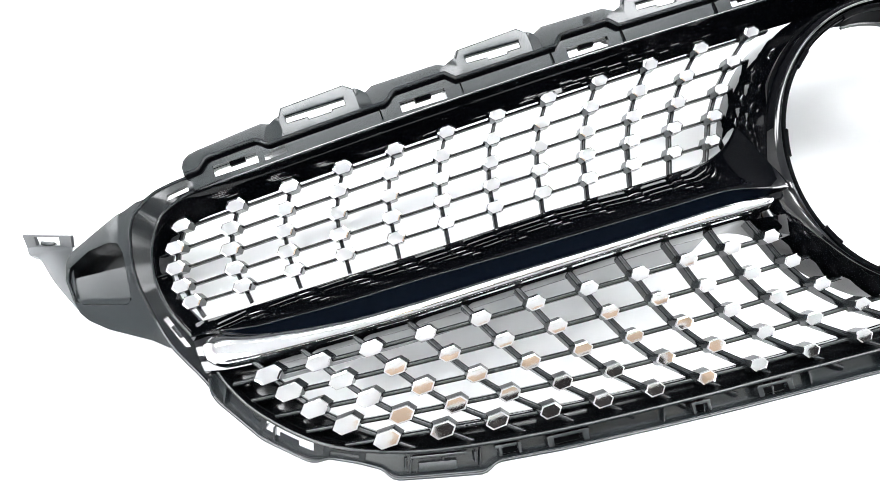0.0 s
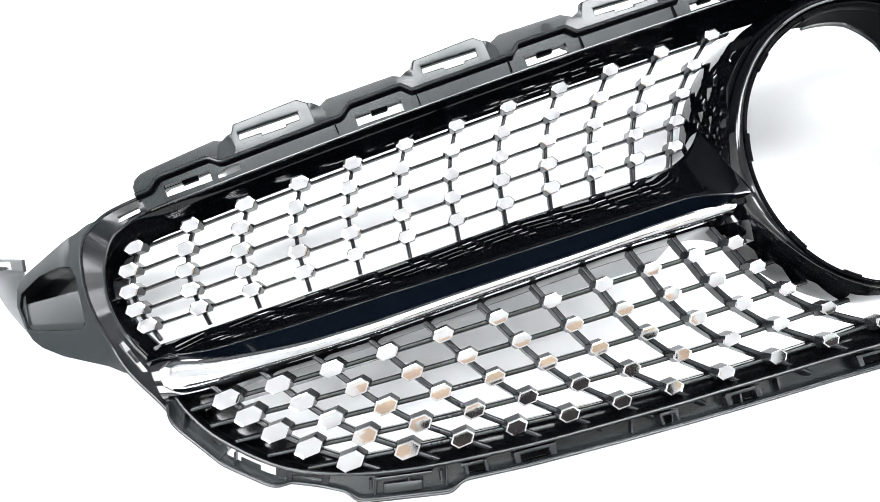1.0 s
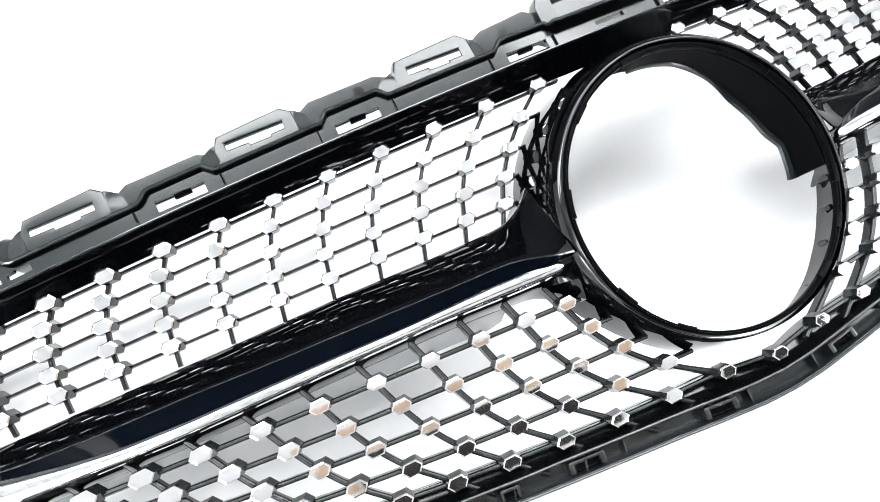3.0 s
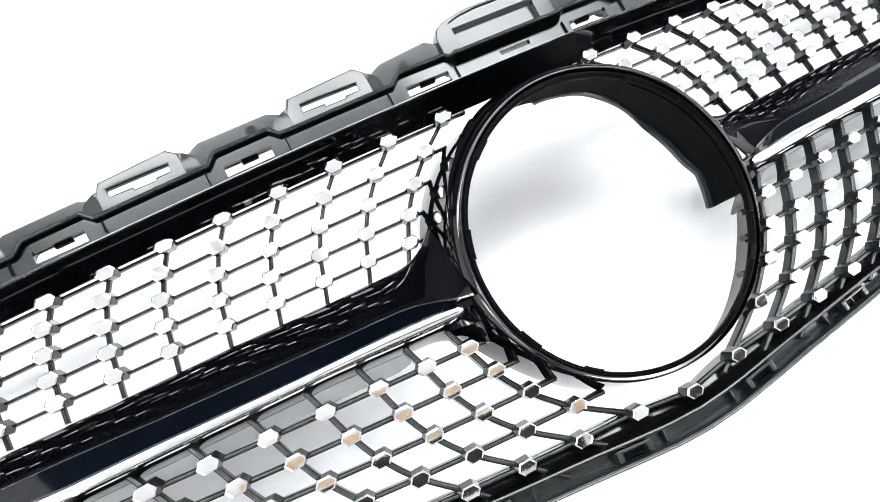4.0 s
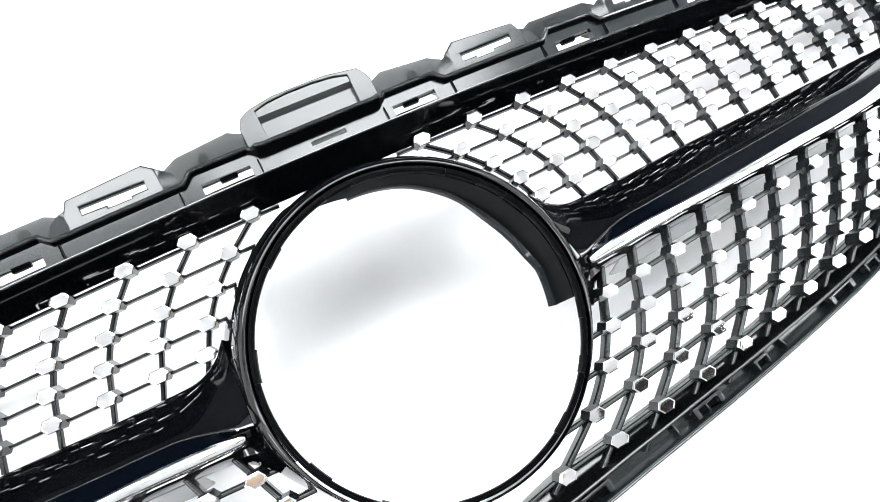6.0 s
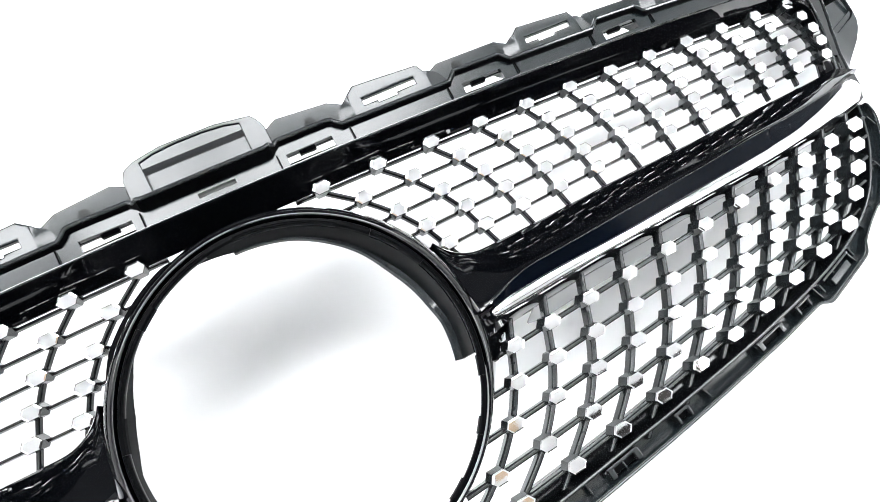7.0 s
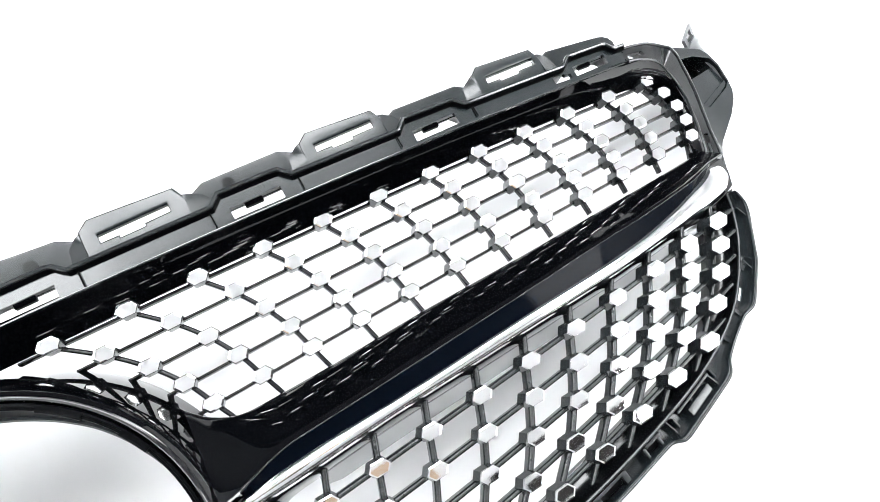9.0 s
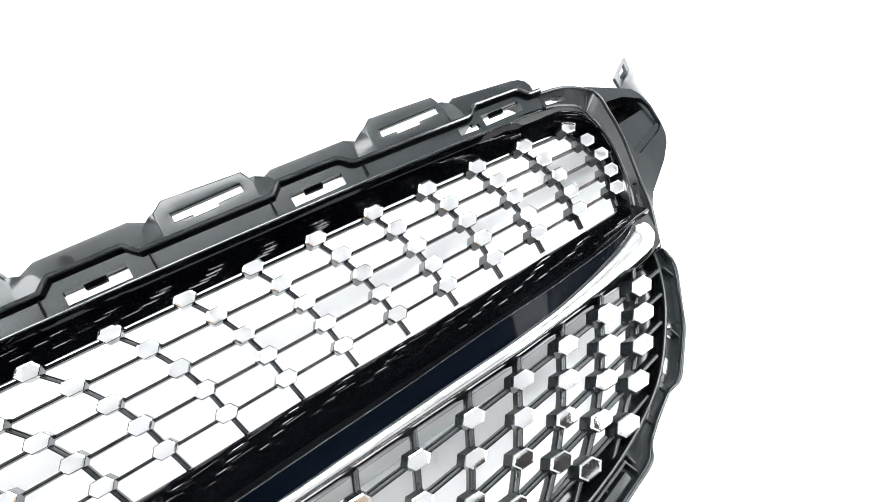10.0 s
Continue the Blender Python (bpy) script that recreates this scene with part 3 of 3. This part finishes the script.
def skirt_depth(angles):
    return np.interp(np.abs(angles - 90), [0, 20, 40, 55, 76, 80, 87, 103], [0.018, 0.0165, 0.010, 0.003, 0.0010, 0.0015, 0.0055, 0.0010])


def skirt_edge():
    """The satin lower edge of the skirt, where it turns inwards."""
    angles = np.linspace(-13, 92, 80)
    z = skirt_depth(angles)
    wide = np.interp(angles, [-13, 30, 45, 92], [1.0, 1.0, 0.55, 0.25])
    rows = [np.c_[RING[0] - 0.0012 + r * np.cos(np.radians(angles)), RING[1] + r * np.sin(np.radians(angles)), z + dz] for r, dz in
            ((0.0786, 0.0004), (0.0776, 0.0002), (0.0772 - 0.0026 * wide, -0.0004), (0.0770 - 0.0030 * wide, -0.0012), (0.0776, -0.0016))]
    return loft(rows, 0.0004)


def skirt():
    """The inner skirt of the upper half, cut deeper at its two ends."""
    angles = np.linspace(-13, 193, 130)
    deep = skirt_depth(angles)
    rows = []
    for r0, r1, u in ((0.0802, 0.0802, 0.0), (0.0790, 0.0790, 0.5), (0.0781, 0.0780, 1.0), (0.0772, 0.0771, 1.02), (0.0768, 0.0767, 0.97), (0.0775, 0.0775, 0.45), (0.0782, 0.0782, 0.0)):
        w = np.clip(np.abs(angles - 90) / 90, 0, 1) ** 3
        rad = r0 * (1 - w) + r1 * w + np.interp(angles, [92, 112, 140, 158, 193], [0, 0.0075, 0.0075, 0.0035, 0.0035])
        rows.append(np.c_[RING[0] - 0.0012 + (rad + 0.0004) * np.cos(np.radians(angles)), RING[1] + rad * np.sin(np.radians(angles)), 0.0262 + (deep - 0.0262) * u])
    bm = loft(rows, close=True)
    for end in (0, -1):
        vs = [v for v in bm.verts if any((v.co - Vector(c[end])).length < 1e-7 for c in rows)]
        bmesh.ops.contextual_create(bm, geom=vs)
    bmesh.ops.recalc_face_normals(bm, faces=bm.faces)
    return bm


def ring():
    shell = [(0.0976, -0.004), (0.0966, 0.0005), (0.0949, 0.0060), (0.0926, 0.0124), (0.0904, 0.0182), (0.0882, 0.0236), (0.0865, 0.0274), (0.0852, 0.0296), (0.0840, 0.0309), (0.0828, 0.0316), (0.0818, 0.0319), (0.0814, 0.0317), (0.0813, 0.0308), (0.0813, 0.0240)]
    inner = [(0.0804, 0.0230), (0.0803, 0.0302), (0.0800, 0.0308), (0.0790, 0.0309), (0.0788, 0.0304), (0.0781, 0.0304), (0.0777, 0.0300), (0.0775, 0.0288), (0.0779, 0.0262), (0.0792, 0.0245), (0.0813, 0.0240)]
    seat = part("emblem_ring", finish(tilted(narrowed(turned(shell)))), M_GLOSS, grille, "glossy black round emblem seat", 60)
    part("inner_seat", finish(tilted(turned(inner, -18, 198))), M_INNER, seat)
    part("inner_seat", finish(tilted(turned(inner[:-2], 198, 342))), M_INNER, seat)
    part("skirt", finish(tilted(skirt())), M_INNER, seat)
    part("skirt_edge", finish(tilted(skirt_edge())), M_MATT, seat)
    for a, w in ((165, 11), (206, 9), (232, 7), (300, 8), (322, 6), (-18, 7), (28, 9), (50, 12), (96, 10), (128, 8)):
        bm = turned([(0.0802, 0.0306), (0.0799, 0.0314), (0.0780, 0.0315), (0.0770, 0.0309), (0.0767, 0.0288), (0.0776, 0.0280)], a - w / 2, a + w / 2, 10)
        bmesh.ops.solidify(bm, geom=bm.faces[:], thickness=0.0008)
        part("clip", finish(tilted(bm)), M_INNER, seat)


# the lower edge: black tray, bright bead, channel and outer lip
def straight(points, n):
    p = np.array(points, float)
    d = np.r_[0, np.cumsum(np.linalg.norm(np.diff(p, axis=0), axis=1))]
    q = np.stack([np.interp(np.linspace(0, d[-1], n), d, p[:, k]) for k in (0, 1)], 1)
    q[1:-1] = 0.25 * q[:-2] + 0.5 * q[1:-1] + 0.25 * q[2:]
    return q


LIP_OUT = straight([(0, -0.1522), (0.02, -0.1514), (0.045, -0.1487), (0.0725, -0.1454), (0.1, -0.1426), (0.133, -0.1392), (0.16, -0.1362), (0.19, -0.1326), (0.243, -0.1258), (0.2768, -0.1203), (0.2835, -0.1242), (0.3270, -0.1126), (0.3310, -0.1105), (0.3325, -0.1052), (0.3445, -0.0972), (0.3590, -0.0895), (0.3640, -0.0900), (0.3680, -0.0886), (0.3885, -0.0693), (0.3950, -0.0590), (0.4050, -0.0440), (0.4078, -0.0375), (0.4062, -0.0300)], 160)
LIP_IN = spline([(0, -0.1408), (0.025, -0.1393), (0.065, -0.1347), (0.1, -0.1312), (0.13, -0.1281), (0.163, -0.1250), (0.239, -0.1162), (0.2975, -0.1060), (0.3325, -0.0955), (0.3615, -0.0805), (0.3860, -0.0570), (0.3985, -0.0370), (0.404, -0.0200)], 160)


def tray():
    row = [np.array(stud_place("L", i, 4))[:2] for i in range(0, 11)]
    end = [np.array(stud_place("L", 10, k))[:2] + [0.003, 0] for k in (3, 2, 1, 0)]
    inner = spline([(0, -0.1335), *[p + [0, 0.0005] for p in row[:10]], row[10] + [0.001, -0.0005], *end, (0.3865, -0.028)], 160)
    return loft([lifted(inner, -0.0065), lifted(inner, -0.0020), lifted(inner * 0.9 + LIP_IN * 0.1, -0.0016), lifted(inner * 0.45 + LIP_IN * 0.55, -0.0012), lifted(inner * 0.18 + LIP_IN * 0.82, 0.0015), lifted(inner * 0.05 + LIP_IN * 0.95, 0.0055), lifted(LIP_IN, 0.008)], 0.0012)


def between(t):
    return LIP_IN * (1 - t) + LIP_OUT * t


def near(x, y):
    return int(np.argmin(np.hypot(*(between(0.5) - [x, y]).T)))


def floor_z(x):
    return np.interp(np.abs(x), [0, 0.3, 0.35, 0.41], [-0.0030, -0.0020, 0.0030, 0.0055])


def lip_lift(curve):
    """The outer lip stands higher towards the ends."""
    return 0.003 * np.clip((curve[:, 0] - 0.33) / 0.04, 0, 1)


def channel_floor():
    """The floor of the clip channel, with one long stepped window at each end."""
    bm = bmesh.new()
    steps = (0.12, 0.30, 0.52, 0.76, 0.88)
    rows = [[bm.verts.new((*p, floor_z(p[0]))) for p in between(t)] for t in steps]
    j = near(0.3760, -0.0765)
    cut = {(row, i) for i in range(j - 5, j + 5) for row in (0, 1) if not (row == 1 and -3 < i - j < 2)}
    for k in range(4):
        for i in range(len(rows[0]) - 1):
            if (k, i) not in cut:
                bm.faces.new((rows[k][i], rows[k][i + 1], rows[k + 1][i + 1], rows[k + 1][i]))
    bmesh.ops.recalc_face_normals(bm, faces=bm.faces)
    bmesh.ops.solidify(bm, geom=bm.faces[:], thickness=0.0015)
    bmesh.ops.recalc_face_normals(bm, faces=bm.faces)
    return bm


def inner_wall():
    return loft([lifted(LIP_IN, 0.0075), lifted(between(0.1), 0.007), lifted(between(0.14), floor_z(LIP_IN[:, 0]) - 0.001)], 0.0008)


def outer_wall():
    rows = []
    for t, z in ((0.80, -0.003), (0.815, 0.0070), (0.83, 0.0082), (0.86, 0.0088), (0.93, 0.0090), (0.97, 0.0086), (1.0, 0.0074)):
        c = between(t)
        rows.append(lifted(c, z + lip_lift(c)))
    rows += [lifted(LIP_OUT, 0.003 + lip_lift(LIP_OUT)), lifted(LIP_OUT * [1.001, 1.002], -0.004 + 2 * lip_lift(LIP_OUT))]
    return loft(rows, 0.0008)


def lower_edge():
    mirrored(tray, "lower_tray", M_SEAT, "dark tray under the studs", 50)
    mirrored(channel_floor, "lower_lip", M_MATT, "matt black lip with a clip channel")
    mirrored(inner_wall, "lip_inner_wall", M_MATT)
    mirrored(outer_wall, "lip_outer_wall", M_MATT, "", 75)
    for side in (1, -1):
        part("lip_bead", finish(bead(lifted(LIP_IN, 0.0083), 0.0010), True, side), M_EDGE, grille)
        rim = between(0.97)
        part("lip_rim", finish(bead(lifted(rim, 0.0088 + lip_lift(rim)), 0.0008), True, side), M_EDGE, grille)
        for j in (8, 18, 35, 43, 57, 65, 80, 87, 101, 108, 114, 141, 153):
            a, b = LIP_IN[j], LIP_OUT[j]
            d = b - a
            c = (a + b) / 2
            part("channel_web", finish(box(c[0], c[1], float(floor_z(c[0])) + 0.0022, 0.0012, float(np.linalg.norm(d)) * 0.72, 0.0075, turn=math.atan2(d[1], d[0]) - math.pi / 2), True, side), M_MATT, grille)
        for x, long in ((0.1205, 0.020), (0.1625, 0.010), (0.0420, 0.020), (0.2363, 0.022), (0.2680, 0.012), (0.3500, 0.022), (0.3900, 0.010)):
            channel_clip(x, long, side)
        for x, t, long, wide, z in ((0.3058, 0.62, 0.020, 0.0050, 0.0058), (0.3050, 0.22, 0.030, 0.0016, 0.0066), (0.2860, 0.42, 0.0016, 0.0055, 0.0062), (0.3215, 0.42, 0.0016, 0.0055, 0.0062)):
            c, turn = channel_point(x, t)
            part("channel_pad", finish(box(c[0], c[1], z - 0.004, long, wide, 0.008, turn=turn, soft=0.0006), True, side), M_MATT, grille)


def channel_point(x, t):
    """A point of the clip channel at x, t across it, and the way the channel runs there."""
    c = between(t)
    j = int(np.argmin(np.abs(c[:, 0] - x) + (c[:, 1] > -0.03)))
    d = c[min(j + 1, len(c) - 1)] - c[max(j - 1, 0)]
    return c[j], math.atan2(d[1], d[0])


def channel_clip(x, long, side):
    """A hook over the channel: two posts, the bar between them and the dark slot under it."""
    c, turn = channel_point(x, 0.30)
    along = np.array((math.cos(turn), math.sin(turn)))
    clip = part("channel_clip", finish(box(c[0], c[1], 0.0050, long, 0.0018, 0.0024, turn=turn, soft=0.0005), True, side), M_EDGE, grille)
    for u in (-0.5, 0.5):
        p = channel_point(x, 0.52)[0] + along * (long * u * 0.86)
        part("post", finish(box(p[0], p[1], 0.0022, long * 0.16, 0.0056, 0.0080, turn=turn, soft=0.0005), True, side), M_EDGE, clip)
    q = channel_point(x, 0.56)[0]
    part("slot", finish(box(q[0], q[1], 0.0012, long * 0.66, 0.0034, 0.0030, turn=turn, soft=0.0003), True, side), M_INNER, clip)


# end brackets
def wing_z(x, y):
    return float(np.interp(x, [0.386, 0.41, 0.432, 0.47], [0.021, 0.010, 0.001, 0.003])) - 0.03 * max(0, 0.035 - y)


WING = [(0.386, 0.0775), (0.4085, 0.0790), (0.4210, 0.0812), (0.4360, 0.0795), (0.4487, 0.0742), (0.4660, 0.0668), (0.4700, 0.0615), (0.4725, 0.0520), (0.4712, 0.0395), (0.4690, 0.0310), (0.4650, 0.0250), (0.4555, 0.0165), (0.4440, 0.0090), (0.4340, 0.0025), (0.4260, -0.0045), (0.4235, -0.006), (0.4300, 0.0225), (0.4306, 0.0395), (0.4267, 0.054), (0.4187, 0.0670), (0.4078, 0.0740), (0.396, 0.0765)]
POCKET = [(0.4708, 0.0515), (0.4685, 0.0580), (0.4560, 0.0640), (0.4440, 0.0652), (0.4385, 0.0628), (0.4372, 0.0560), (0.4380, 0.0464), (0.4392, 0.0290), (0.4420, 0.0270), (0.4650, 0.0345), (0.4700, 0.0385)]


def wing():
    return plate(WING, [POCKET], lambda x, y: wing_z(x, y) - 0.004, wing_z, step=0.005, round_top=0.0008)


def pocket_depth(x, y):
    """How deep the pocket is: shallow below, deep towards the upper end."""
    return wing_z(x, y) - (0.004 if y < 0.049 else 0.014)


def pocket_wall():
    loop = subdivided(POCKET, 0.0025)
    loop.append(loop[0])
    return loft([[(x, y, wing_z(x, y) - 0.0006) for x, y in loop], [(x, y, pocket_depth(x, y) - 0.001) for x, y in loop]])


def arm():
    """A curved arm that falls away from the bracket to its foot."""
    a = spline([(0.4685, 0.0640, -0.0025), (0.4680, 0.0690, -0.0050), (0.4682, 0.0737, -0.0072)], 24)
    b = spline([(0.4708, 0.0330, -0.0025), (0.4765, 0.0430, -0.0050), (0.4850, 0.0590, -0.0100), (0.4930, 0.0772, -0.0170), (0.5008, 0.0836, -0.0213), (0.5018, 0.0892, -0.0230)], 24)
    rows = [a * (1 - t) + b * t + [0, 0, 0.003 * math.sin(math.pi * t)] for t in (0.0, 0.15, 0.3, 0.45, 0.6, 0.75, 0.9, 1.0)]
    rows.append(b + [0.0006, -0.0006, -0.005])
    return loft(rows, 0.0016)


def foot():
    """The sloping foot plate with its window."""
    bm = bmesh.new()
    us, vs = (0, 0.10, 0.24, 0.50, 0.76, 0.9, 1.0), (0, 0.08, 0.2, 0.86, 0.94, 1.0)
    low = np.array([(0.4682, 0.0730, -0.0072), (0.5018, 0.0888, -0.0230)])
    top = np.array([(0.4659, 0.0790, -0.0037), (0.5018, 0.0972, -0.0201)])
    grid = [[bm.verts.new((low[0] * (1 - u) + low[1] * u) * (1 - v) + (top[0] * (1 - u) + top[1] * u) * v) for v in vs] for u in us]
    for i in range(len(us) - 1):
        for j in range(len(vs) - 1):
            if not (us[i] >= 0.24 and us[i + 1] <= 0.76 and vs[j] >= 0.2 and vs[j + 1] <= 0.86):
                bm.faces.new((grid[i][j], grid[i + 1][j], grid[i + 1][j + 1], grid[i][j + 1]))
    bmesh.ops.recalc_face_normals(bm, faces=bm.faces)
    bmesh.ops.solidify(bm, geom=bm.faces[:], thickness=0.0022)
    bmesh.ops.recalc_face_normals(bm, faces=bm.faces)
    return bm


def ends():
    for side in (1, -1):
        w = part("end_bracket", finish(wing(), True, side), M_MATT, grille, "black end bracket with a sunken pocket")
        lower = plate([(0.4712, 0.0528), (0.4366, 0.0492), (0.4380, 0.0275), (0.4440, 0.0262), (0.4655, 0.0335), (0.4705, 0.0385)], [], flat(-0.012), lambda x, y: wing_z(x, y) - 0.0025 - 0.06 * (y - 0.030), step=0.005)
        part("pocket_floor", finish(lower, True, side), M_MATT, w)
        upper = plate([(0.4712, 0.0520), (0.4366, 0.0484), (0.4362, 0.0635), (0.4440, 0.0660), (0.4570, 0.0650), (0.4690, 0.0580)], [], flat(-0.0155), flat(-0.0125), step=0.006)
        part("pocket_floor", finish(upper, True, side), M_SEAT, w)
        part("pocket_wall", finish(pocket_wall(), True, side), M_MATT, w)
        rib = plate([(0.4690, 0.0400), (0.4400, 0.0305), (0.4405, 0.0285), (0.4430, 0.0275), (0.4680, 0.0365)], [], flat(-0.006), lambda x, y: wing_z(x, y) - 0.0012, step=0.006)
        part("pocket_rib", finish(rib, True, side), M_MATT, w)
        part("slot_tongue", finish(box(0.4188, 0.0022, 0.0015, 0.0085, 0.0020, 0.0026, turn=1.18), True, side), M_MATT, w)
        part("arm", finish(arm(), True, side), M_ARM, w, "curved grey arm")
        part("foot", finish(foot(), True, side), M_ARM, w)
        part("tongue", finish(box(0.4845, 0.0835, -0.0150, 0.009, 0.0024, 0.003, turn=0.44), True, side), M_MATT, w)


mirrored(surround, "upper_surround", M_GLOSS, "piano black upper surround", 70)
mirrored(band, "end_band", M_SATIN)
mirrored(band_edge(BAND_IN, 0.0006), "band_bead", M_EDGE)
mirrored(band_edge(BAND_OUT, 0.0004), "band_bead", M_EDGE)
mirrored(band_wall, "band_wall", M_SATIN)
rails()
tabs()
mirrored(blade, "blade", M_GLOSS, "piano black blade")
mirrored(blade_facet, "facet", M_FACET, "blue-black lacquered facet")
mirrored(blade_ridge, "ridge", M_EDGE)
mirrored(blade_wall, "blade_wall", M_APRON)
mirrored(chrome_strip, "chrome_strip", M_CHROME, "polished chrome strip")
ring()
lower_edge()
ends()
ribs()
studs()
